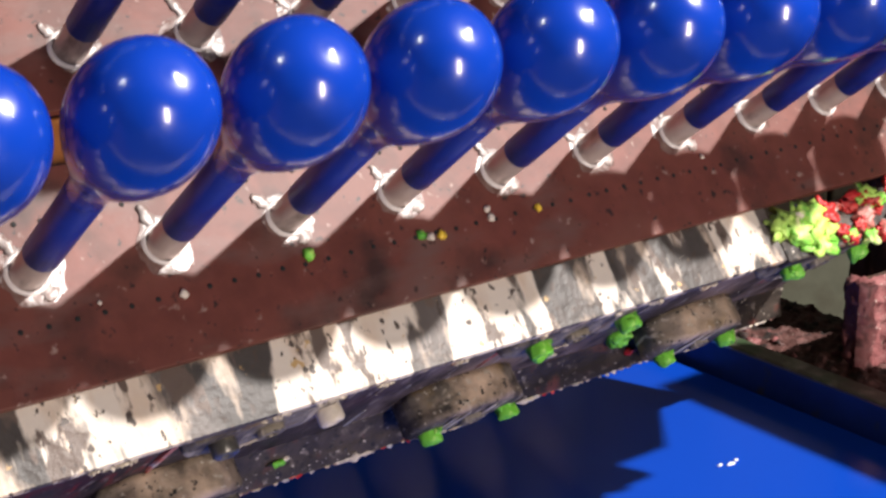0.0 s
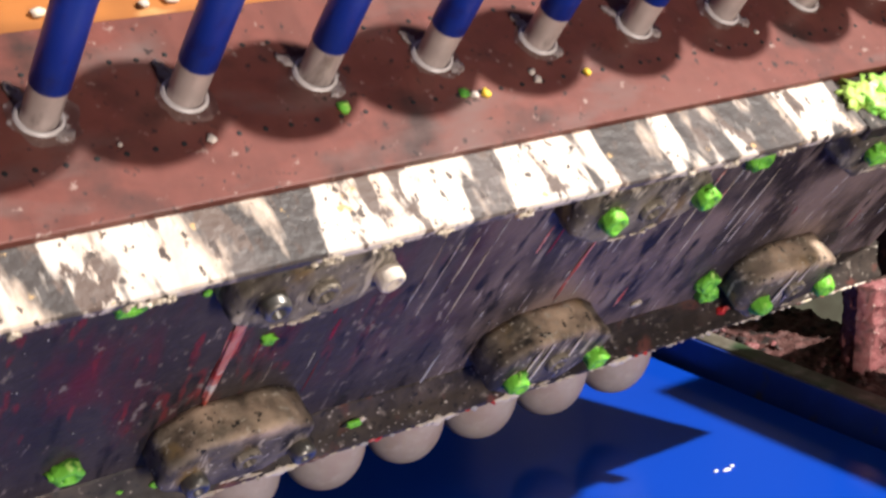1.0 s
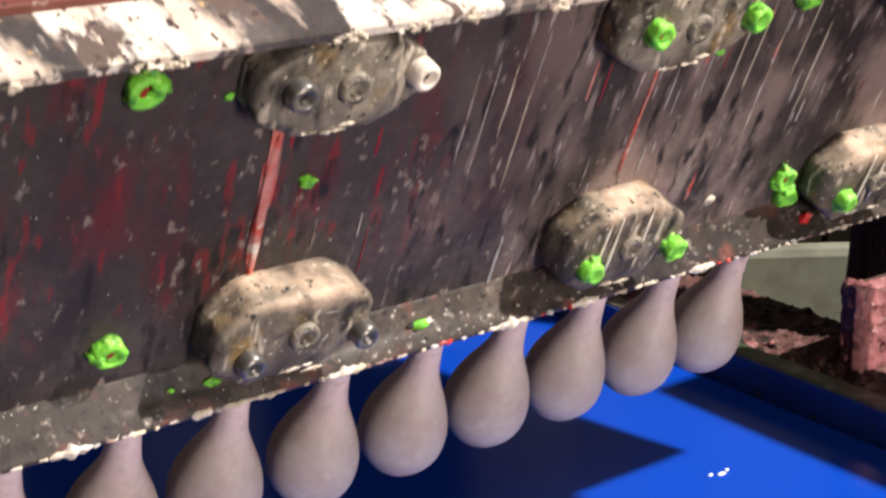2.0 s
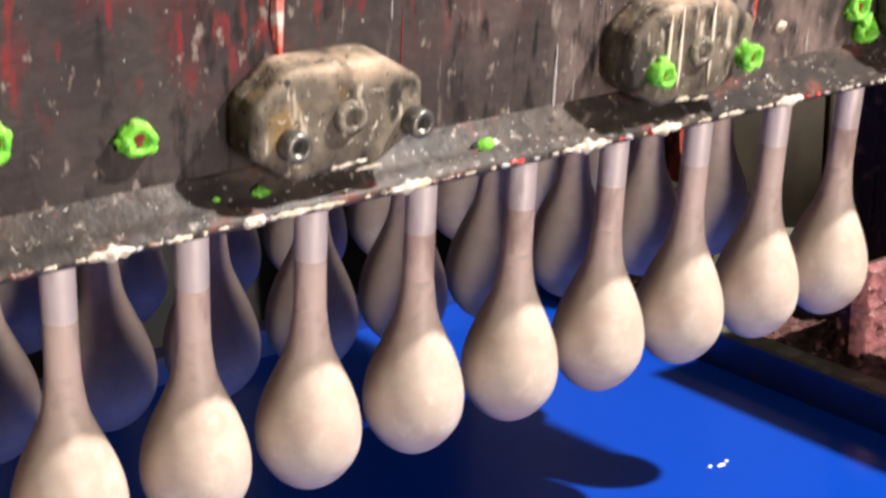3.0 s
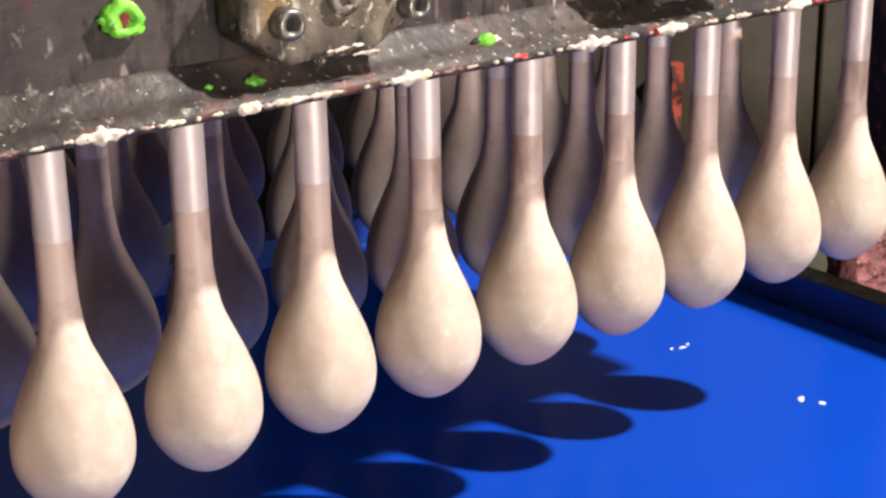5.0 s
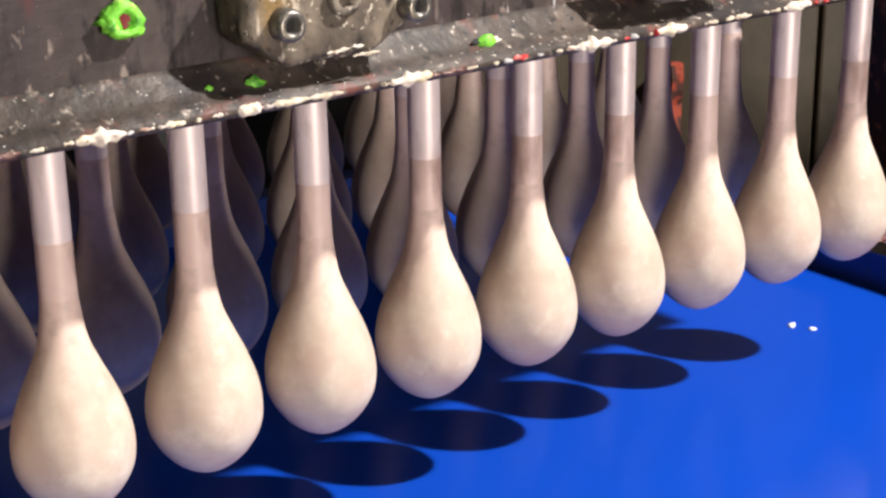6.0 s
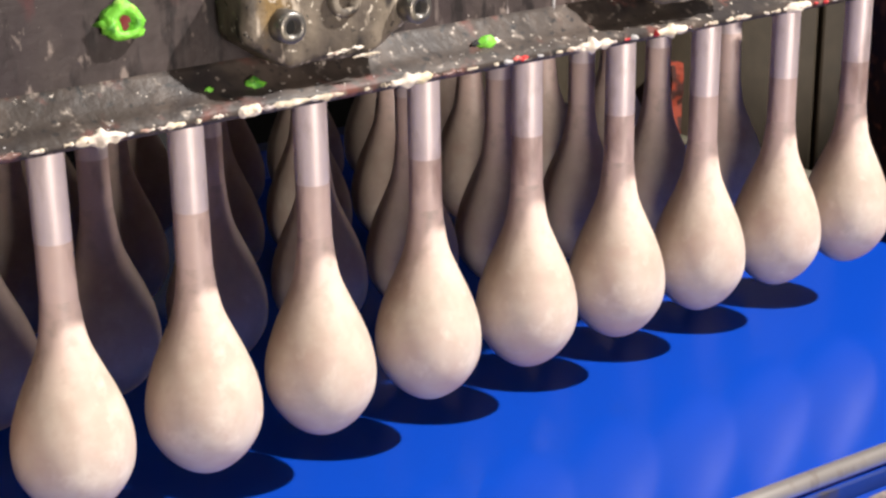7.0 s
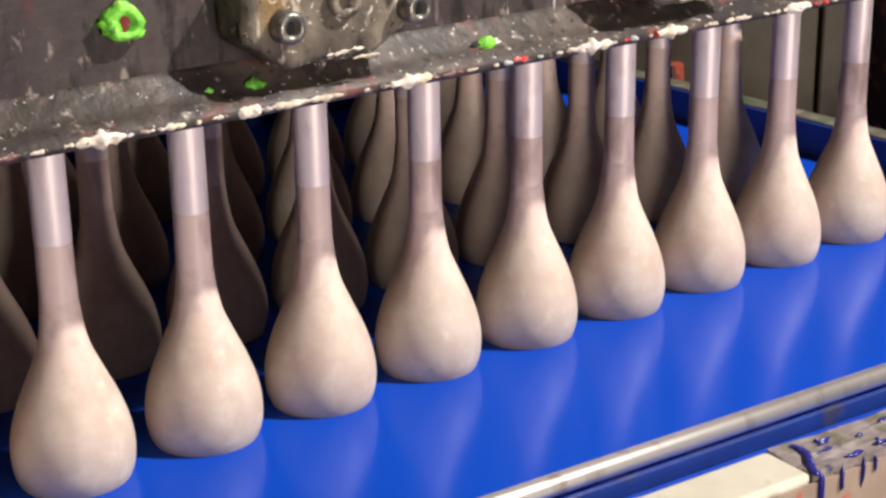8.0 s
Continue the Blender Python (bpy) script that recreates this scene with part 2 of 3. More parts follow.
def turned(profile, seg=32, bm=None, smooth=True):
    """A body of revolution about z from (z, r) pairs, top to bottom."""
    bm = bm or bmesh.new()
    rings = []
    for z, r in profile:
        if r < 1e-5:
            rings.append([bm.verts.new((0, 0, z))])
        else:
            rings.append([bm.verts.new((r * math.cos(2 * math.pi * i / seg), r * math.sin(2 * math.pi * i / seg), z)) for i in range(seg)])
    for a, b in zip(rings, rings[1:]):
        for i in range(seg):
            j = (i + 1) % seg
            if len(a) == 1:
                f = bm.faces.new((a[0], b[i], b[j]))
            elif len(b) == 1:
                f = bm.faces.new((a[i], b[0], a[j]))
            else:
                f = bm.faces.new((a[i], b[i], b[j], a[j]))
            f.smooth = smooth
    bmesh.ops.recalc_face_normals(bm, faces=bm.faces)
    return bm


def smooth_profile(keys, n=6):
    """Catmull-Rom through (z, r) keys."""
    k = [keys[0], *keys, keys[-1]]
    out = []
    for a, b, c, d in zip(k, k[1:], k[2:], k[3:]):
        for i in range(n):
            u = i / n
            out.append(tuple((0.5 * (2 * q + (r - p) * u + (2 * p - 5 * q + 4 * r - s) * u * u + (3 * q - p - 3 * r + s) * u ** 3)) for p, q, r, s in zip(a, b, c, d)))
            out[-1] = (out[-1][0], max(0.0, out[-1][1]))
    return out + [keys[-1]]


def thing(name, label, category, m=None, group="", kind=""):
    ob = new(name)
    if m is not None:
        ob.matrix_basis = m
    return tagged(ob, label, category, group, kind)


# hall
for nm, b in (("floor", (-5, 6, -5, 6, -0.1, 0)), ("ceiling", (-5, 6, -5, 6, 5.6, 5.7)), ("wall_north", (-5, 6, 6, 6.2, 0, 5.6)),
              ("wall_east", (6, 6.2, -5, 6, 0, 5.6)), ("wall_west", (-5.2, -5, -5, 6, 0, 5.6))):
    tagged(part(nm, box(*b), M_FLOOR if nm == "floor" else M_WALL), "plain grey factory " + nm.split("_")[0], nm.split("_")[0], kind="structure")

# The wall gap is made up to house the front fill lamp.
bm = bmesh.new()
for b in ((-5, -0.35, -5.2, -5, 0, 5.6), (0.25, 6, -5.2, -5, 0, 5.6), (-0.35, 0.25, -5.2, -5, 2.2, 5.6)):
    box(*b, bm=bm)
tagged(part("wall_south", bm, M_WALL), "plain grey factory wall with an added niche for the fill lamp", "wall", kind="structure")
niche = tagged(part("lamp_niche_1", box(-0.35, 0.25, -5.2, -5.19, 0.0, 2.2), M_PALE), "added niche that houses the unseen front fill lamp", "door", kind="structure")
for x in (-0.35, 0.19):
    part("niche_frame", box(x, x + 0.06, -5.18, -5.12, 0.0, 2.2), M_CREAM, niche)

# rack
LOW_PITCH, TOP_PITCH, ROW_GAP = 0.0841, 0.0861, 0.1345
LOW_X, LOW_Y, TOP_X, TOP_Y = -0.1332, 0.022, -0.1415, 0.0428
TOP_Z = 0.007
X0, XS, XL = -0.75, 0.434, 0.68
rack = thing("dipping_rack", "stained steel dipping rack with dipped formers above and bare formers below", "dipping rack")


def sheet_x(profile, x0, x1, bm=None):
    """A closed (y, z) section drawn out along x."""
    bm = bm or bmesh.new()
    a = [bm.verts.new((x0, y, z)) for y, z in profile]
    b = [bm.verts.new((x1, y, z)) for y, z in profile]
    n = len(profile)
    for i in range(n):
        bm.faces.new((a[i], a[(i + 1) % n], b[(i + 1) % n], b[i]))
    for f in bm.faces:
        f.smooth = n > 6
    bm.faces.new(a[::-1]), bm.faces.new(b)
    bmesh.ops.recalc_face_normals(bm, faces=bm.faces)
    return bm


def lump(bm, at, size, seed=0, sub=2, rough=0.45):
    """A ragged blob added to bm."""
    r = random.Random(seed)
    made = bmesh.ops.create_icosphere(bm, subdivisions=sub, radius=1)
    off = Vector((r.uniform(0, 50), r.uniform(0, 50), r.uniform(0, 50)))
    for v in made["verts"]:
        k = 1 + rough * noise.noise(v.co * 1.7 + off) + 0.5 * rough * noise.noise(v.co * 4 + off)
        v.co = Vector((v.co.x * size[0] * k, v.co.y * size[1] * k, v.co.z * size[2] * k)) + Vector(at)
    for f in {f for v in made["verts"] for f in v.link_faces}:
        f.smooth = True
    return bm


web = part("channel_web", box(X0, XL - 0.01, -0.050, -0.042, -0.252, TOP_Z - 0.0096), M_WEB, rack, "dark steel web streaked with red and white latex")
lip = [(-0.042, -0.2355), (-0.0501, -0.2355), (-0.0512, -0.238), (-0.0545, -0.241), (-0.058, -0.2465), (-0.063, -0.2505), (-0.0725, -0.2545), (-0.0735, -0.2575), (-0.072, -0.2605), (-0.044, -0.2605)]
part("lower_flange", sheet_x(lip, X0, XL), M_LIP, rack, "grimy lower flange")
part("lower_board", box(X0, XL, -0.043, 0.085, -0.259, -0.251), M_WEB, rack)
part("lower_board", box(X0, XL, 0.095, 0.5, -0.259, -0.251), M_WEB, rack)
strip = [(y, z + TOP_Z) for y, z in ((-0.029, -0.0012), (-0.0735, -0.0022), (-0.0745, -0.0045), (-0.074, -0.0095), (-0.029, -0.0095))]
part("upper_flange", sheet_x(strip, X0, XS), M_SPLAT, rack, "upper flange splashed with white latex")
board = part("former_board", box(X0, XL, -0.030, 0.1045, TOP_Z - 0.004, TOP_Z + 0.004, 0.0008), M_BOARD, rack, "brown perforated board")
part("wooden_batten", box(X0, XL, 0.1055, 0.138, TOP_Z - 0.02, TOP_Z - 0.004, 0.001), M_WOOD, rack, "orange-brown wooden batten")
part("former_board", box(X0, XL, 0.139, 0.28, TOP_Z - 0.004, TOP_Z + 0.004, 0.0008), M_BOARD, rack)
part("former_board", box(X0, XL, 0.291, 0.52, TOP_Z - 0.004, TOP_Z + 0.004, 0.0008), M_BOARD, rack)

FORM = [(-0.255, 0.0102), (-0.3, 0.0102), (-0.336, 0.0102), (-0.3674, 0.0105), (-0.3837, 0.0122), (-0.3978, 0.0149), (-0.413, 0.0211), (-0.4282, 0.0278), (-0.4444, 0.0331), (-0.4596, 0.035), (-0.4737, 0.0331), (-0.4862, 0.0261), (-0.4945, 0.0178), (-0.5001, 0.0082), (-0.5019, 0.0)]
first = {}


def shared(name, make, material, parent, label="", m=None):
    """A mesh object whose mesh is built once per name and material."""
    key = (name, material.name)
    if key not in first:
        ob = part(name, make(), material, parent, label, m)
        first[key] = ob.data
        return ob
    ob = new(name, first[key])
    ob.parent = parent
    if m is not None:
        ob.matrix_basis = m
    return tagged(ob, label) if label else ob


def former(x, y):
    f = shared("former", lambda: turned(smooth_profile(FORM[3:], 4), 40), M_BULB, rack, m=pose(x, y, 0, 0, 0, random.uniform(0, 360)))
    shared("stem", lambda: turned(smooth_profile([(-0.336, 0.0104), (-0.352, 0.0105), (-0.369, 0.0107)], 3), 24), M_NECK_LIT, f, "neck with brown streaks, base colour paler to offset shade")
    shared("sleeve", lambda: turned([(-0.25, 0.0104), (-0.334, 0.0105), (-0.337, 0.0102)], 24), M_STEEL, f, "bare steel sleeve")


def dipped_former(x, y):
    f = shared("dipped_former", lambda: turned(smooth_profile([(-0.37, 0.0114), (-0.379, 0.0121), (-0.390, 0.0148), (-0.402, 0.0200), (-0.414, 0.0262), (-0.429, 0.0323), (-0.444, 0.0361),
               (-0.460, 0.0363), (-0.475, 0.0318), (-0.486, 0.0245), (-0.4935, 0.0139), (-0.496, 0.0)], 4), 40), M_FILM, rack, m=pose(x, y, TOP_Z + 0.004, 0, 0.4, 0) @ pose(0, 0, -0.265, 180, 0, random.uniform(0, 360)))
    shared("coated_neck", lambda: turned([(-0.2925, 0.0104), (-0.293, 0.0112), (-0.345, 0.0113), (-0.372, 0.0117)], 24), M_FILM_THIN, f, "thin blue latex on the neck")
    shared("sleeve", lambda: turned([(-0.262, 0.0106), (-0.2945, 0.0106)], 24), M_SLEEVE, f, "bare steel sleeve")
    shared("seat_ring", lambda: turned([(-0.2645, 0.0107), (-0.2675, 0.0118), (-0.2672, 0.0132), (-0.2635, 0.0148)], 24), M_RING, f, "pale latex bead round the seat")


for k in range(4):
    for i in range(-4, 9):
        former(LOW_X + i * LOW_PITCH + (0, 0.0055, 0.002, 0.004)[k] + random.uniform(-0.0007, 0.0007), LOW_Y + k * 0.138)
    for i in range(-4, 10):
        dipped_former(TOP_X + i * TOP_PITCH + (0 if k == 0 else -0.011), TOP_Y + k * ROW_GAP)

# torn latex skins round the seats
def skin(seed, length, width):
    r = random.Random(seed)
    bm = bmesh.new()
    n = 9
    rows = []
    for j in range(n):
        u = j / (n - 1)
        w = width * (0.35 + 0.65 * math.sin(math.pi * min(1, u * 0.9 + 0.1))) * r.uniform(0.6, 1.25)
        c = r.uniform(-0.15, 0.15) * width
        rows.append([bm.verts.new((c + w * v, length * u, 0.0009 + 0.001 * u * r.random() + (0.0008 if abs(v) < 0.5 else 0.0) * r.random())) for v in (-1, -0.35, 0.35, 1)])
    for a, b in zip(rows, rows[1:]):
        for j in range(3):
            bm.faces.new((a[j], a[j + 1], b[j + 1], b[j])).smooth = True
    made = bmesh.ops.extrude_face_region(bm, geom=bm.faces[:])
    bmesh.ops.translate(bm, vec=(0, 0, -0.0009), verts=[v for v in made["geom"] if isinstance(v, bmesh.types.BMVert)])
    bmesh.ops.recalc_face_normals(bm, faces=bm.faces)
    return bm


def smear(seed, rad):
    """A thin uneven film lying round a seat."""
    bm = bmesh.new()
    rings = []
    for q, z in ((0.0, 0.0005), (0.7, 0.0005), (1.0, 0.0001)):
        rings.append([bm.verts.new((rad * q * k * math.cos(a), rad * q * k * math.sin(a), z)) for a, k in ((6.2832 * j / 28, 1 + 0.3 * noise.noise(Vector((math.cos(6.2832 * j / 28) * 1.5, math.sin(6.2832 * j / 28) * 1.5, seed * 3.7))) + 0.14 * noise.noise(Vector((j * 0.9, seed, 0)))) for j in range(28))])
    for a, b in zip(rings[1:], rings[2:]):
        for j in range(28):
            bm.faces.new((a[j], a[(j + 1) % 28], b[(j + 1) % 28], b[j])).smooth = True
    bm.faces.new(rings[1])
    bmesh.ops.delete(bm, geom=rings[0], context="VERTS")
    bmesh.ops.recalc_face_normals(bm, faces=bm.faces)
    return bm


for i in range(-1, 8):
    for k in range(2):
        r = random.Random(i * 7 + k)
        part("latex_smear", smear(i * 2 + k + 3, r.uniform(0.0165, 0.0205)), M_SMEAR, rack, m=Matrix.Translation((TOP_X + i * TOP_PITCH - 0.011 * k + r.uniform(-0.002, 0.003), TOP_Y + k * ROW_GAP - r.uniform(0, 0.003), TOP_Z + 0.0042)))
        x, y = TOP_X + i * TOP_PITCH - 0.011 * k, TOP_Y + k * ROW_GAP
        for a, ln, wd in ((r.uniform(100, 135), r.uniform(0.011, 0.02), 0.0042), (r.uniform(-75, -35), r.uniform(0.004, 0.01), 0.006)):
            if ln < 0.006:
                continue
            m = pose(x, y, TOP_Z + 0.004, 0, 0, a - 90) @ Matrix.Translation((0, 0.0125, 0))
            part("torn_skin", skin(i * 31 + int(a), ln, wd), M_SKIN, rack, "scrap of pale dried latex skin", m)

# crumbs on the board
for nm, m_, x, y, sz in (("green_crumb", M_GREEN, 0.0355, 0.0155, 0.0042), ("green_crumb", M_GREEN, 0.1215, 0.0107, 0.0035), ("white_crumb", M_WHITE, 0.128, 0.008, 0.003), ("yellow_crumb", M_YELLOW, 0.1365, 0.0075, 0.0034),
                         ("white_crumb", M_WHITE, -0.055, 0.0095, 0.003), ("white_crumb", M_WHITE, 0.1805, 0.0178, 0.0026), ("white_crumb", M_WHITE, 0.181, 0.0113, 0.003), ("yellow_crumb", M_YELLOW, 0.2225, 0.0103, 0.003),
                         ("white_crumb", M_WHITE, -0.107, 0.0163, 0.0014), ("white_crumb", M_WHITE, 0.391, 0.019, 0.0018)):
    part(nm, lump(bmesh.new(), (x, y, TOP_Z + 0.005), (sz, sz, sz * 0.6), int(x * 1000)), m_, rack)
for x, y, sz in ((-0.025, 0.1215, 0.006), (-0.009, 0.125, 0.004), (-0.044, 0.119, 0.004), (0.068, 0.126, 0.004), (-0.108, 0.1215, 0.005)):
    part("white_crumb", lump(bmesh.new(), (x, y, TOP_Z - 0.002), (sz, sz * 0.7, sz * 0.5), int(x * 1000)), M_WHITE, rack)

# crust along the lower lip
def crust_cluster(x, y, z, w, d, h, n, seed):
    """One ragged run of crust, long in x."""
    bm = bmesh.new()
    made = bmesh.ops.create_icosphere(bm, subdivisions=4 if n > 8 else 3, radius=1)
    for v in made["verts"]:
        p = v.co.copy()
        q = Vector((x + p.x * w * 1.15, p.y * d * 1.2, p.z * h * 1.5))
        f = Vector((seed, 0, 0))
        k = 0.45 + 0.9 * noise.noise(Vector((q.x * 170, 0, seed)))
        grow = noise.noise(q * 260 + f) * 0.0013 + noise.noise(q * 700 + f) * 0.0007
        v.co = Vector((q.x + noise.noise(q * 600 + f) * 0.0008, y + d * 0.3 + q.y * (0.6 + k) + p.y * grow, z + q.z * (0.5 + k) + p.z * grow))
    for f in bm.faces:
        f.smooth = True
    return bm


r = random.Random(5)
x, n = -0.3, 0
while x < XL - 0.005:
    big = r.random() < 0.16
    w = r.uniform(0.005, 0.012) if big else r.uniform(0.0012, 0.0045)
    m_ = r.choice((M_WHITE, M_BEIGE, M_BEIGE, M_BEIGE, M_SKIN, M_SMEAR, M_GREY)) if r.random() < 0.95 else M_RED
    part("lip_crumb", crust_cluster(x, -0.0732, -0.2574, w, 0.0016, 0.0011 if big else 0.0008, 9 if big else 4, n + 11), m_, rack)
    x += w * 1.4 + r.uniform(0.001, 0.012)
    n += 1
part("red_crumb", crust_cluster(0.1185, -0.0735, -0.2565, 0.005, 0.001, 0.001, 9, 900), M_RED, rack)
for x, w in ((0.0415, 0.013), (-0.0615, 0.006), (-0.144, 0.012), (0.175, 0.014), (0.24, 0.012), (0.355, 0.012)):
    part("white_crust", crust_cluster(x, -0.0735, -0.2573, w, 0.002, 0.0023, 22, int(x * 1000) + 400), M_WHITE, rack)
bm = bmesh.new()
for x in (-0.135, -0.12, -0.02, 0.06, 0.12, 0.19, 0.26, 0.3, 0.35, 0.02, -0.2):
    r = random.Random(int(x * 1000))
    w = r.uniform(0.002, 0.01)
    for j in range(9):
        q = r.uniform(0.001, 0.0028)
        lump(bm, (x + r.uniform(-w, w), -0.0743, TOP_Z - 0.0085 + r.uniform(-0.0022, 0.0022)), (q, q * 0.7, q * 0.6), int(x * 1000) + j + 900, 2, 1.1)
tagged(part("flange_crust", bm, M_BEIGE, rack, "cream latex crust along the flange edge"), kind="stuff")
r = random.Random(8)
bm = bmesh.new()
for k in range(90):
    xx = r.uniform(-0.25, XL - 0.02)
    s_ = r.uniform(0.0003, 0.0008)
    on_lip, yy = r.random() < 0.5, r.uniform(-0.0725, -0.0615)
    at = (xx, yy, -0.2505 - (-0.063 - yy) * 0.42) if on_lip else (xx, -0.0502, r.uniform(-0.245, -0.02))
    lump(bm, at, (s_, s_, s_ * 0.7) if on_lip else (s_, s_ * 0.6, s_ * 1.6), k + 1000, 1, 0.4)
tagged(part("dried_residue", bm, M_GREY, rack), kind="stuff")


# brackets
def octagon(x0, x1, z0, z1, cx, cz):
    return [(x0, z0 + cz), (x0 + cx, z0), (x1 - cx * 1.15, z0), (x1, z0 + cz), (x1, z1 - cz), (x1 - cx, z1), (x0 + cx * 0.9, z1), (x0, z1 - cz)]


def slab(outline, y0, y1, bevel=0.0048):
    bm = bmesh.new()
    a = [bm.verts.new((x, y0, z)) for x, z in outline]
    b = [bm.verts.new((x, y1, z)) for x, z in outline]
    n = len(outline)
    front = bm.faces.new(a)
    bm.faces.new(b[::-1])
    for i in range(n):
        bm.faces.new((a[i], b[i], b[(i + 1) % n], a[(i + 1) % n]))
    bmesh.ops.recalc_face_normals(bm, faces=bm.faces)
    rim = list(front.edges)
    ends = [e for e in bm.edges if abs(e.verts[0].co.y - e.verts[1].co.y) > 0.5 * abs(y1 - y0)]
    bmesh.ops.bevel(bm, geom=rim + ends, offset=bevel, segments=3, affect="EDGES", profile=0.5)
    bmesh.ops.triangulate(bm, faces=[f for f in bm.faces if len(f.verts) > 4])
    bmesh.ops.subdivide_edges(bm, edges=[e for e in bm.edges if e.calc_length() > 0.006], cuts=3, use_grid_fill=True)
    bmesh.ops.triangulate(bm, faces=[f for f in bm.faces if len(f.verts) > 4])
    for v in bm.verts:
        if v.co.y < y1 - 0.004:
            q = v.co * 60
            v.co += Vector((noise.noise(q), noise.noise(q + Vector((7, 0, 0))), noise.noise(q + Vector((0, 7, 0))))) * 0.0016 + Vector((0, noise.noise(v.co * 190), noise.noise(v.co * 190 + Vector((3, 3, 3))))) * 0.0006
    for f in bm.faces:
        f.smooth = True
    return bm


def bolt(parent, x, y, z, material, rad=0.0072, deep=0.014, ragged=False, label=""):
    bm = turned([(0.0, 0), (0.0, rad), (deep * 0.5, rad * 1.02), (deep - 0.002, rad), (deep - 0.0005, rad * 0.88), (deep, rad * 0.72), (deep - 0.0004, rad * 0.5), (deep - 0.006, rad * 0.42), (deep - 0.006, 0)], 22)
    for v in bm.verts:
        q = Vector((v.co.x * 150, v.co.y * 150, v.co.z * 110 + x * 900))
        k = 0.34 if ragged else 0.08
        v.co.x *= 1 + k * noise.noise(q)
        v.co.y *= 1 + k * noise.noise(q + Vector((5, 0, 0)))
        v.co.z *= 1 + 0.6 * k * noise.noise(q * 0.6 + Vector((0, 5, 0)))
    b = part("bolt", bm, material, parent, label, m=pose(x, y, z, 90))
    part("socket", turned([(deep - 0.005, 0), (deep - 0.0048, rad * 0.47)], 12), M_RED_DRIP if ragged else M_DARK, b)
    if ragged:
        bm = bmesh.new()
        rr = random.Random(int(x * 9000))
        for j in range(4):
            a = rr.uniform(0, 6.28)
            lump(bm, (math.cos(a) * rad * 0.75, math.sin(a) * rad * 0.75, deep * rr.uniform(0.2, 0.7)), (rad * rr.uniform(0.3, 0.55), rad * rr.uniform(0.3, 0.55), rad * 0.5), j + int(x * 500), 2, 0.9)
        part("residue", bm, material, b, "lumpy green latex residue")
    return b


def bracket(x0, x1, z0, z1, left, right):
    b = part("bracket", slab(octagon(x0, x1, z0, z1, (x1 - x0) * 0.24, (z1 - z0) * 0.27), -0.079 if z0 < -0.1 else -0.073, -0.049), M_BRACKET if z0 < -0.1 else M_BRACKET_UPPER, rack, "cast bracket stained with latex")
    cx, cz, w, face = (x0 + x1) / 2, (z0 + z1) / 2, x1 - x0, -0.079 if z0 < -0.1 else -0.073
    for k, (px, m_) in enumerate(((x0 + 0.2 * w, left), (x1 - 0.06 * w, right))):
        bolt(b, px, face + 0.006, cz - 0.008 if z0 < -0.1 else cz + 0.004, m_, 0.0086, 0.016, ragged=m_ is M_GREEN)
    part("boss", turned([(0, 0.0095), (0.004, 0.0095), (0.0048, 0.0085), (0.0048, 0.0052), (-0.004, 0.005), (-0.004, 0)], 20), M_BRACKET_UPPER, b, m=pose(cx + 0.004, face, cz + 0.001, 90))
    rr = random.Random(int(x0 * 1000))
    for j in range(3):
        part("crust", crust_cluster(rr.uniform(x0 + 0.3 * w, x1 - 0.3 * w), face - 0.0005, rr.uniform(z0 + 0.001, z0 + 0.007), rr.uniform(0.003, 0.008), 0.0007, 0.0006, 9, j + int(x0 * 700)), M_BEIGE, b)
    return b


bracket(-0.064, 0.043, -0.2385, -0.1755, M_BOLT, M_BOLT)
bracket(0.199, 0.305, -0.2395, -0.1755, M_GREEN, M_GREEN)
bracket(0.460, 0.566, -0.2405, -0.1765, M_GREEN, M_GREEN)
bracket(-0.066, 0.038, -0.064, -0.006, M_BOLT, M_WHITE)
bracket(0.184, 0.300, -0.064, -0.006, M_GREEN, M_GREEN)
bracket(0.450, 0.56, -0.064, -0.006, M_GREEN, M_GREEN)
for x, z in ((-0.122, -0.030), (-0.1185, -0.207), (-0.194, -0.196), (0.437, -0.2075), (0.448, -0.226), (0.372, -0.038)):
    bolt(rack, x, -0.048, z, M_GREEN, 0.0097 if z < -0.1 else 0.0103, 0.011, True, "bolt head clogged with green latex")
for x, y, z, sz, m_ in ((-0.05, -0.06, -0.2475, 0.0045, M_GREEN), (-0.076, -0.058, -0.2475, 0.003, M_GREEN), (0.1035, -0.061, -0.2475, 0.0055, M_GREEN), (0.096, -0.06, -0.2475, 0.003, M_DARK), (0.111, -0.059, -0.248, 0.0035, M_WHITE),
                        (-0.007, -0.0515, -0.114, 0.006, M_GREEN), (0.362, -0.0505, -0.2125, 0.005, M_BEIGE), (-0.07, -0.051, -0.045, 0.003, M_GREEN), (0.305, -0.0505, -0.075, 0.005, M_GREEN), (0.52, -0.062, -0.247, 0.005, M_GREEN),
                        (0.475, -0.062, -0.248, 0.006, M_RED), (0.60, -0.062, -0.248, 0.005, M_GREEN)):
    part("latex_lump", lump(bmesh.new(), (x, y, z), (sz, sz * 0.5, sz * 0.75), int(x * 3000) + 7, 2, 0.8), m_, rack)

# drips on the web
r = random.Random(11)
for k in range(42):
    x = r.uniform(-0.02, XL - 0.05)
    top, length = r.uniform(-0.17, -0.02), r.uniform(0.006, 0.035)
    w = r.uniform(0.0003, 0.0007)
    part("drip", lump(bmesh.new(), (x, -0.0501, top - length / 2), (w, 0.0004, length / 2), k + 3000, 3, 0.8), r.choice((M_GREY, M_GREY, M_SKIN, M_RED_DRIP)), rack)
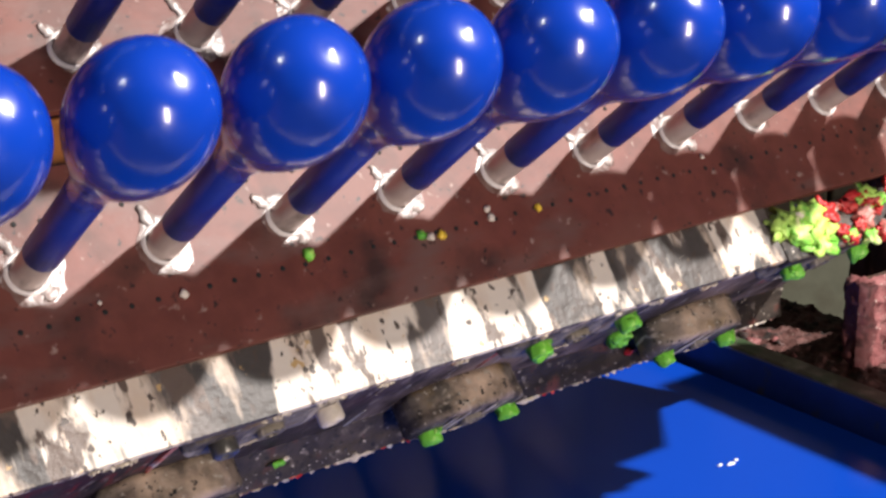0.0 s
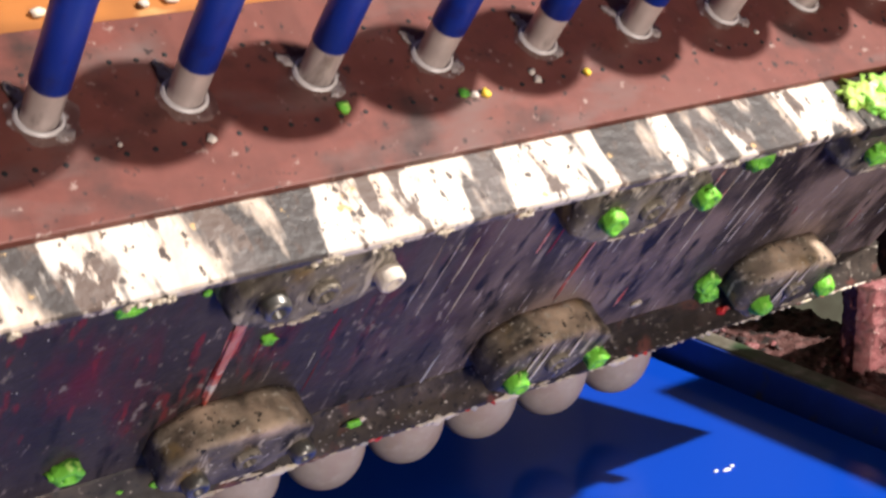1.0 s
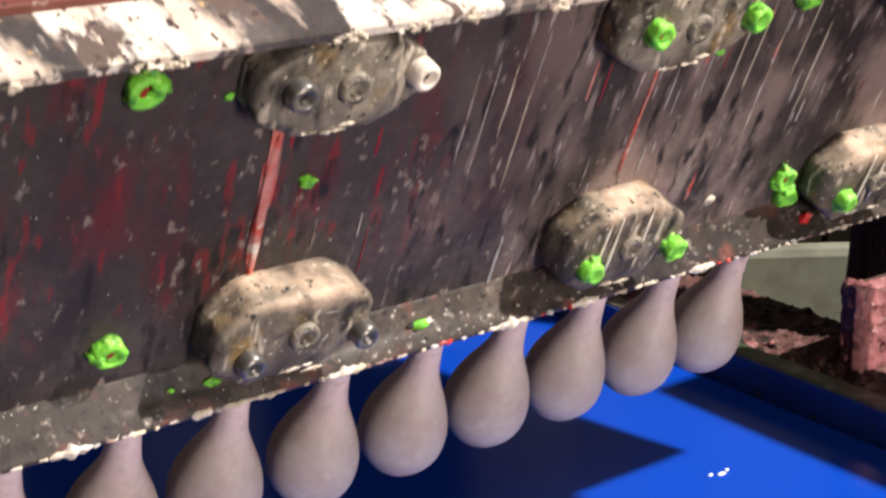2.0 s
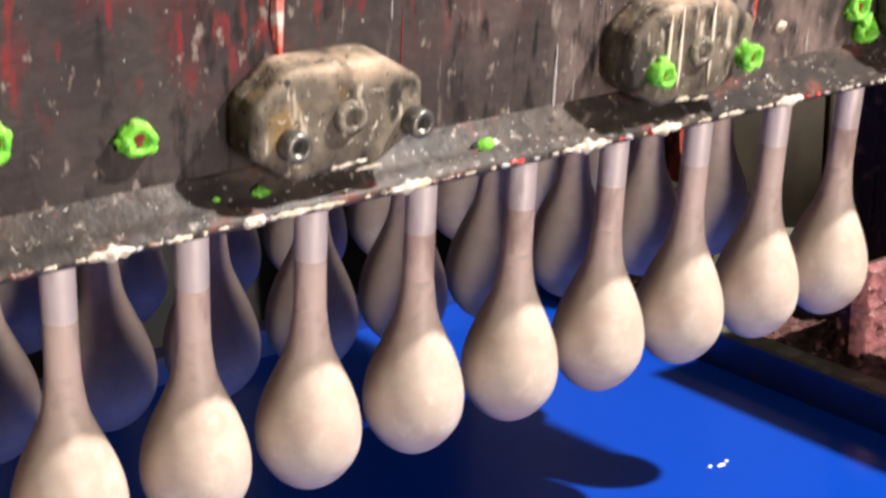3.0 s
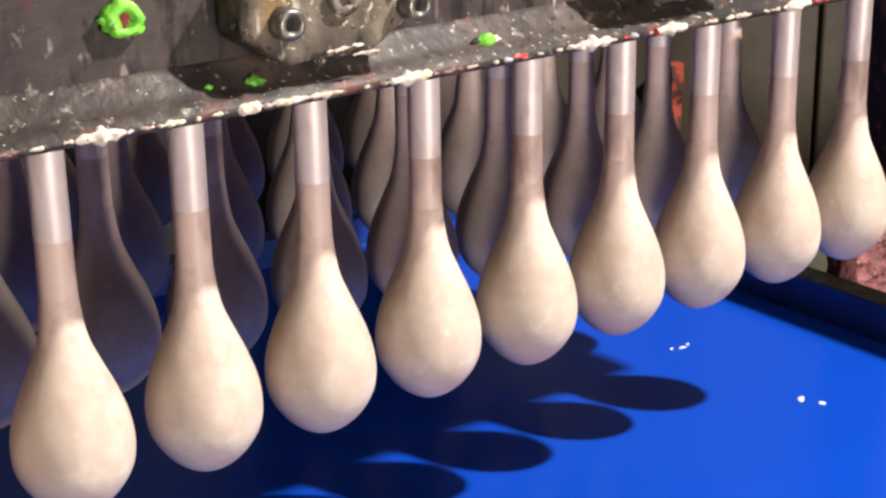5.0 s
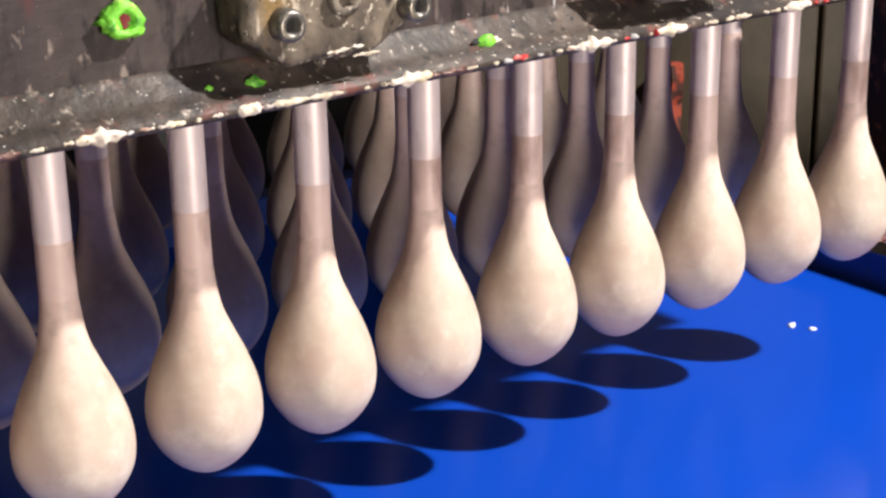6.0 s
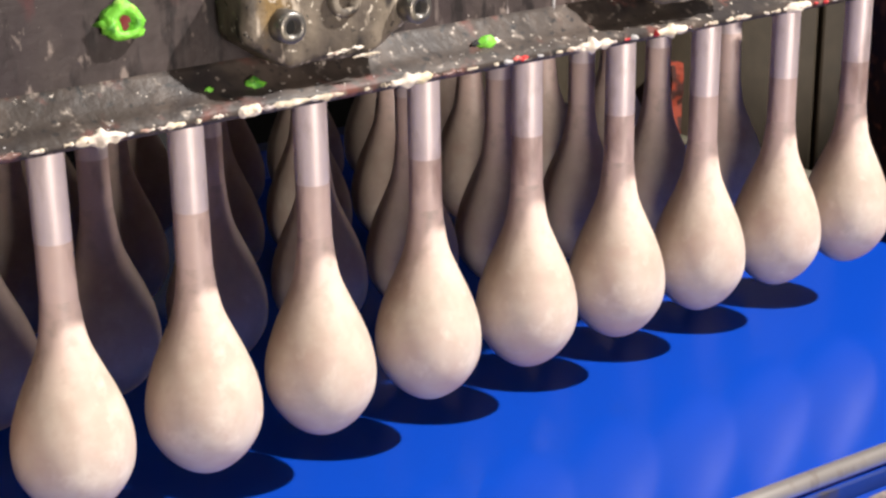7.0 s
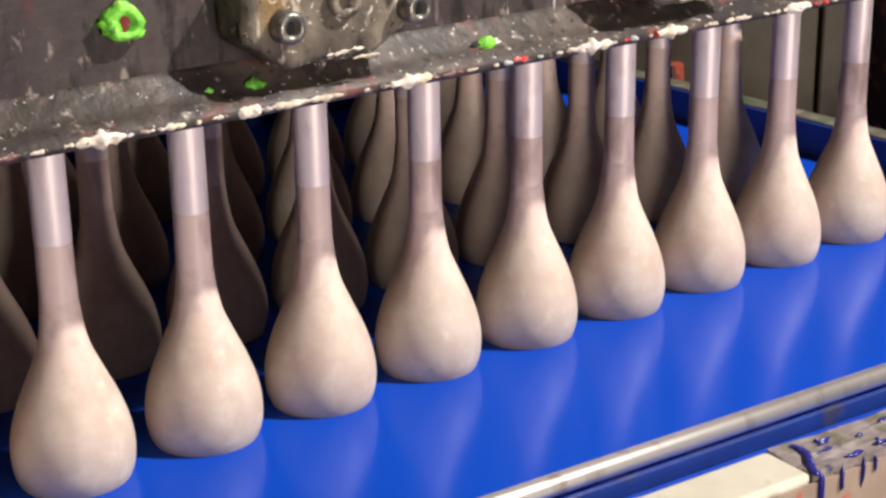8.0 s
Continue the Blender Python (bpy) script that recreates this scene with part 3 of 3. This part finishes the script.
for x, z, ln in ((0.075, -0.1, 0.03), (0.088, -0.11, 0.042), (0.102, -0.09, 0.026), (0.118, -0.12, 0.036), (0.29, -0.07, 0.045), (0.305, -0.085, 0.035), (0.325, -0.11, 0.05), (0.35, -0.08, 0.03), (0.37, -0.12, 0.04)):
    part("drip", lump(bmesh.new(), (x * 1.07 + 0.02, -0.0501, z + 0.004), (0.0006, 0.0005, ln), int(x * 5000), 3, 1.0), M_SKIN if x < 0.1 else M_BEIGE, rack)
for x, z in ((-0.045, -0.08), (0.012, -0.1), (0.02, -0.13), (0.16, -0.085), (0.255, -0.08), (0.3, -0.06), (0.32, -0.09), (0.29, -0.2)):
    part("drip", crust_cluster(x * 1.07 + 0.025, -0.0501, z + 0.004, 0.001, 0.0003, 0.009, 9, int(x * 800) + 70), M_RED_DRIP if x < 0.1 else M_PINK, rack)
part("drip", lump(bmesh.new(), (-0.034, -0.0505, -0.110), (0.0046, 0.0014, 0.05), 77, 3, 0.9), M_PINK, rack, "thick pink and red drip")
part("drip", lump(bmesh.new(), (0.163, -0.0503, -0.222), (0.0011, 0.0008, 0.022), 79, 3, 0.6), M_GREY, rack)
part("drip", lump(bmesh.new(), (0.252, -0.0505, -0.112), (0.0015, 0.0009, 0.046), 78, 3, 0.9), M_PINK, rack)
for x in (0.228, 0.238, 0.265, 0.5, 0.515):
    part("drip", lump(bmesh.new(), (x, -0.0803, -0.203), (0.0015, 0.0008, 0.026), int(x * 999), 2, 0.4), M_WHITE, rack)

# clump at the end of the upper flange
bm = bmesh.new()
r = random.Random(3)
part("flange_end_plate", box(0.436, 0.61, -0.077, -0.038, TOP_Z - 0.016, TOP_Z - 0.002, 0.002), M_LIP, rack)
for k in range(14):
    sz = r.uniform(0.008, 0.015)
    part("latex_scrap", lump(bmesh.new(), (r.uniform(0.44, 0.479), r.uniform(-0.074, -0.041), TOP_Z + r.uniform(-0.002, 0.001)), (sz, sz * r.uniform(0.5, 0.9), 0.003 + 0.15 * sz), k + 4000, 3, 1.1), M_WHITE if k == 3 else M_LIME, rack)
for k in range(40):
    sz = r.uniform(0.004, 0.01)
    part("latex_scrap", lump(bmesh.new(), (r.uniform(0.483, 0.6), r.uniform(-0.076, -0.037), TOP_Z + r.uniform(-0.002, 0.001)), (sz, sz * r.uniform(0.5, 0.9), 0.0025 + 0.15 * sz), k + 4100, 3, 1.2), r.choice((M_RED, M_RED, M_RED, M_PINK, M_LIME)), rack)

# board holes, laid on as black discs in place of shaded depth
for k in range(52):
    for y in (0.0105, 0.073):
        if y > 0.05 and k % 4 == 3:
            continue
        jit = random.uniform(-0.0008, 0.0008)
        shared("hole_disc", lambda: turned([(0.0004, 0.0), (0.0004, 0.0014), (0.0002, 0.0017), (-0.001, 0.0017)], 10), M_DARK, board, m=Matrix.Translation((-0.225 + k * 0.0171 + jit, y + jit, TOP_Z + 0.004)))

# shaft that carries the rack
part("shaft", turned([(-0.06, 0.03), (0.2, 0.03)], 24), M_BOLT, rack, "steel carrying shaft", m=pose(-0.93, 0.2, -0.13, 0, 90, 0))
part("end_plate", box(X0 - 0.012, X0, -0.07, 0.5, -0.26, 0.004), M_WEB, rack)
tagged(part("side_frame", box(-1.05, -0.99, -0.5, 1.0, 0, 2.2, 0.006), M_RUST), "rusty steel side frame of the dipping machine", "machine frame")

# tank
tank = thing("dipping_tank", "steel dipping tank filled with blue liquid latex", "tank")
TX0, TX1, TY0, TY1 = -0.9, 0.682, -0.190, 0.62
RIM = 0.030
SKEW = pose(0.2, TY0, 0, 0, 0, -4.16)
bm = box(TX0, TX1, TY0, TY1, -0.1, 0.0)
for v in bm.verts:
    if v.co.y < 0:
        v.co.y = TY0 - (v.co.x - 0.2) * 0.0727
part("latex_surface", bm, M_LIQUID, tank, "glossy blue liquid latex")
bm = box(TX1, TX1 + 0.004, TY0 - 0.05, TY1, -0.3, RIM)
for v in bm.verts:
    if v.co.z > 0:
        v.co.x += 0.012
part("end_wall", bm, M_TANK, tank, "inner wall stained blue")
part("end_rim", box(TX1 + 0.0165, TX1 + 0.042, TY0 - 0.05, TY1 + 0.03, 0.012, RIM + 0.002, 0.003), M_RIM, tank, "grimy greenish steel rim")
part("back_wall", box(TX0, TX1, TY1, TY1 + 0.03, -0.3, RIM, 0.003), M_TANK, tank)
part("near_wall", box(TX0 - 0.03, TX0, TY0, TY1, -0.3, RIM, 0.003), M_RIM, tank)
part("floor_plate", box(TX0, TX1, TY0, TY1, -0.304, -0.296), M_TANK, tank)
part("front_wall", box(-1.1, 0.5, -0.004, -0.0005, -0.3, 0.004), M_TANK, tank, m=SKEW)
part("rail", turned([(-1.1, 0.0), (-1.1, 0.0062), (0.47, 0.0062), (0.47, 0.0)], 20), M_CHROME, tank, "worn round steel rail", m=SKEW @ pose(0, 0.008, 0.0085, 0, 90, 0))
part("gutter", box(-1.1, 0.5, -0.018, -0.005, -0.03, -0.006), M_GUTTER, tank, "overflow gutter wet with blue latex", m=SKEW)
part("outer_beam", box(-1.1, -0.008, -0.055, -0.0185, -0.09, 0.002, 0.003), M_CREAM, tank, "cream painted beam", m=SKEW)
part("beam_face", box(-1.1, 0.5, -0.0575, -0.0555, -0.09, -0.003), M_BEAM_FACE, tank, "brown stained beam face", m=SKEW)
bm = box(-0.0075, 0.5, -0.055, -0.0185, -0.09, 0.0012)
bmesh.ops.subdivide_edges(bm, edges=bm.edges, cuts=24, use_grid_fill=True)
for v in bm.verts:
    if v.co.z > -0.01:
        v.co.z += 0.0022 * noise.noise(v.co * 90) + 0.0012 * noise.noise(v.co * 260)
part("beam_end", bm, M_BEAM_END, tank, "crusted pinkish grey beam end", m=SKEW)
for k, (x, ln, w) in enumerate(((-0.003, 0.011, 0.0026), (0.013, 0.008, 0.0014), (0.03, 0.009, 0.0012), (0.04, 0.005, 0.001), (0.062, 0.01, 0.0016))):
    part("drip", lump(bmesh.new(), (x, -0.0578, -0.001 - ln * 0.6), (w, 0.0018, ln), k + 6100, 2, 0.3), M_DRIP, tank, "dark blue latex drip", m=SKEW)
bm = bmesh.new()
r = random.Random(21)
for k in range(14):
    u = k / 13
    lump(bm, (0.008 - 0.011 * u + 0.003 * math.sin(5 * u), -0.024 - 0.032 * u, 0.0022), (0.0026, 0.0026, 0.0012), k + 6000, 2, 0.5)
for k in range(13):
    lump(bm, (r.uniform(0.01, 0.1), r.uniform(-0.052, -0.021), 0.002), (r.uniform(0.001, 0.006), r.uniform(0.0006, 0.002), 0.001), k + 6050, 2, 0.9)
tagged(part("blue_residue", bm, M_DRIP, tank, "dried dark blue latex drips", m=SKEW), kind="stuff")
part("lift_ram", turned([(-0.72, 0.0), (-0.72, 0.05), (-0.304, 0.05), (-0.304, 0.0)], 24), M_CHROME, tank, m=Matrix.Translation((-0.2, 0.12, 0)))
tagged(part("lift_cylinder", turned([(0.0, 0.0), (0.0, 0.12), (0.02, 0.12), (0.02, 0.075), (0.45, 0.075), (0.45, 0.056)], 24), M_RUST, m=Matrix.Translation((-0.2, 0.12, 0))), "rusty hydraulic lift cylinder under the tank", "lift cylinder")

# foam on the latex
def foam(seed, n, spread):
    r = random.Random(seed)
    bm = bmesh.new()
    for k in range(n):
        sz = r.uniform(0.0016, 0.0032)
        lump(bm, (r.uniform(-spread, spread), r.uniform(-spread, spread), 0.0005), (sz * r.uniform(1, 2.2), sz, 0.0012), seed * 50 + k, 2, 0.5)
    ob = part("foam_fleck", bm, M_FOAM)
    return tagged(ob, "small white flecks of foam on blue latex", "foam", "foam flecks on the latex")


foam_a, foam_b = foam(1, 3, 0.012), foam(2, 3, 0.014)

# machinery behind the tank
def rough_block(name, b, material, label, category, cut=0.03, amount=0.012, seed=0):
    bm = box(*b)
    n = max(2, int(max(b[1] - b[0], b[3] - b[2], b[5] - b[4]) / cut))
    bmesh.ops.subdivide_edges(bm, edges=bm.edges, cuts=min(n, 28), use_grid_fill=True)
    for v in bm.verts:
        p_ = v.co * 22 + Vector((seed, 0, 0))
        v.co += Vector((noise.noise(p_), noise.noise(p_ + Vector((9, 0, 0))), noise.noise(p_ + Vector((0, 9, 0))))) * amount + Vector((noise.noise(p_ * 3), noise.noise(p_ * 3 + Vector((5, 0, 0))), noise.noise(p_ * 3 + Vector((0, 0, 5))))) * amount * 0.5
    return tagged(part(name, bm, material), label, category)


def crust(name, material, parent, m, w, h, nx, ny, amount, seed):
    """A lumpy skin over a rectangle in the local x, y plane, bulging to +z."""
    bm = bmesh.new()
    g = [[None] * (ny + 1) for _ in range(nx + 1)]
    for i in range(nx + 1):
        for j in range(ny + 1):
            p_ = Vector((w * i / nx, h * j / ny, seed))
            k = noise.noise(p_ * 40) * 0.5 + noise.noise(p_ * 95) * 0.5 + noise.noise(p_ * 210) * 0.3
            edge = 0 if i in (0, nx) or j in (0, ny) else 1
            g[i][j] = bm.verts.new((p_.x + noise.noise(p_ * 130) * 0.003, p_.y + noise.noise(p_ * 130 + Vector((0, 0, 7))) * 0.003, edge * (amount * 0.6 + amount * abs(k)) - (1 - edge) * 0.004))
    for i in range(nx):
        for j in range(ny):
            bm.faces.new((g[i][j], g[i + 1][j], g[i + 1][j + 1], g[i][j + 1])).smooth = True
    bmesh.ops.recalc_face_normals(bm, faces=bm.faces)
    return part(name, bm, material, parent, m=m)


block = thing("crusted_block", "machine block covered in red latex crust", "machine block")
part("body", box(0.785, 1.25, 0.203, 0.225, 0.0, 1.005, 0.004), M_RUST, block)
# This side box is out of view, added to shade the latex near the rim.
part("shade_flank", box(0.785, 0.86, -0.5, 0.1, 0.0, 1.225, 0.006), M_RUST, block)
crust("front_crust", M_CRUST, block, pose(0.775, 0.203, 0.735, 90, 0, 0), 0.2, 0.275, 70, 90, 0.009, 3.3)
crust("side_crust", M_CRUST, block, pose(0.785, 0.23, 0.735, 90, 0, -90), 0.032, 0.275, 14, 90, 0.008, 5.1)
ledge = thing("crusted_ledge", "ledge covered in brownish red latex crust", "ledge")
part("body", box(0.745, 0.88, -0.2, 0.78, 0.0, 0.908, 0.004), M_RUST, ledge)
crust("top_crust", M_CRUST_DARK, ledge, pose(0.742, 0.075, 0.908, 0, 0, 0), 0.14, 0.52, 50, 150, 0.012, 9.7)
for k in range(26):
    r = random.Random(k + 60)
    part("crust_flake", lump(bmesh.new(), (0.742 + 0.05 * r.random(), r.uniform(0.12, 0.53), 0.916), (r.uniform(0.003, 0.008), r.uniform(0.003, 0.009), r.uniform(0.003, 0.007)), k + 7000, 2, 0.9), r.choice((M_CRUST, M_CRUST_DARK, M_CRUST_DARK)), ledge)
rough_block("rusty_column", (0.875, 0.95, 0.216, 0.303, 0.0, 2.2), M_RUST, "dark rusty column behind the tank", "column", 0.05, 0.014, 11)
panel = thing("olive_panel", "stained olive steel panel behind the tank", "panel", pose(1.12, 0.632, 0, 0, 0, -35))
for k in range(5):
    part("sheet", box(-0.4 + k * 0.16, -0.245 + k * 0.16, 0, 0.02, 0.0, 2.2, 0.004), M_TAN, panel)
part("sheet_frame", box(-0.42, 0.42, 0.021, 0.05, 0.0, 2.2), M_RUST, panel)
tagged(part("pale_panel", box(-0.12, 0.12, 0, 0.03, 0.0, 0.953, 0.012), M_PALE, m=pose(0.97, 0.435, 0, 0, 0, -35)), "pale greenish panel behind the crusted ledge", "panel")
rough_block("red_rag", (1.0, 1.02, 0.672, 0.697, 0.955, 1.075), M_RAG, "orange red rag of latex stuck to the panel", "latex rag", 0.02, 0.006, 5)
# Made-up sheets that stand in for the darkness behind the formers.
shield = thing("dark_backing", "near-black sheets added for the darkness behind the tank", "machine shield")
for k in range(5):
    part("sheet", box(-1.2 + k * 0.44, -0.768 + k * 0.44, 1.15, 1.16, 0, 1.9, 0.002), M_BACKING, shield)
for z in (0.3, 1.0, 1.8):
    part("rail", box(-1.2, 1.0, 1.161, 1.19, z, z + 0.05), M_BACKING, shield)

RACK_ROWS = [
    (0, 0, 0.0476, 1.2139, 51.97, 0.4, 1.35), (0.5, 0.0004, 0.0203, 1.2615, 45.26, 0.29, 1.17), (1, -0.001, -0.0062, 1.3197, 37.99, 0.33, 0.95), (1.5, -0.0015, -0.0235, 1.3753, 30.59, 0.3, 1.15),
    (1.7, -0.0005, -0.0245, 1.397, 27.8, 0.2, 0.9), (2.8, 0.0042, -0.0205, 1.527, 12.05, -0.39, -0.34), (3, 0.0039, -0.0082, 1.5537, 6.18, -0.37, -0.49), (3.5, 0.0017, 0.0003, 1.5931, 0.8, -0.13, 0.06),
    (4, 0, 0, 1.6, 0, 0, 0), (4.7, 0, 0, 1.6, 0, 0, 0), (6, 0, 0, 1.5993, 0, 0, 0), (8, 0, 0, 1.5982, 0, 0, 0),
]
TANK_ROWS = [(0, 0.899), (3.5, 0.899), (3.8, 0.9065), (4.5, 0.941), (6.0, 1.0142), (6.5, 1.0385), (7.0, 1.0638), (7.5, 1.0905), (8.0, 1.121)]

FOAM_A = [(0, 0.543, 0.151), (1.5, 0.535, 0.15), (3.0, 0.519, 0.133), (3.5, 0.523, 0.135), (4.5, 0.52, 0.1545), (4.7, 0.525, 0.165), (5.8, 0.56, 0.26), (8, 0.6, 0.36)]
FOAM_B = [(0, 0.46, -0.02), (3.5, 0.47, 0.0), (4, 0.485, 0.029), (4.5, 0.506, 0.022), (4.7, 0.514, 0.028), (5.8, 0.55, 0.076), (6.0, 0.554, 0.0816), (6.5, 0.58, 0.17), (8, 0.62, 0.35)]


def level(t):
    for (a, za), (b, zb) in zip(TANK_ROWS, TANK_ROWS[1:]):
        if t <= b:
            return za + (zb - za) * (t - a) / (b - a)
    return TANK_ROWS[-1][1]


def motions():
    walk(rack, [(t, pose(*p)) for t, *p in RACK_ROWS])
    walk(tank, [(t, pose(0, 0, z)) for t, z in TANK_ROWS])
    walk(foam_a, [(t, pose(x, y, level(t))) for t, x, y in FOAM_A])
    walk(foam_b, [(t, pose(x, y, level(t))) for t, x, y in FOAM_B])


motions()
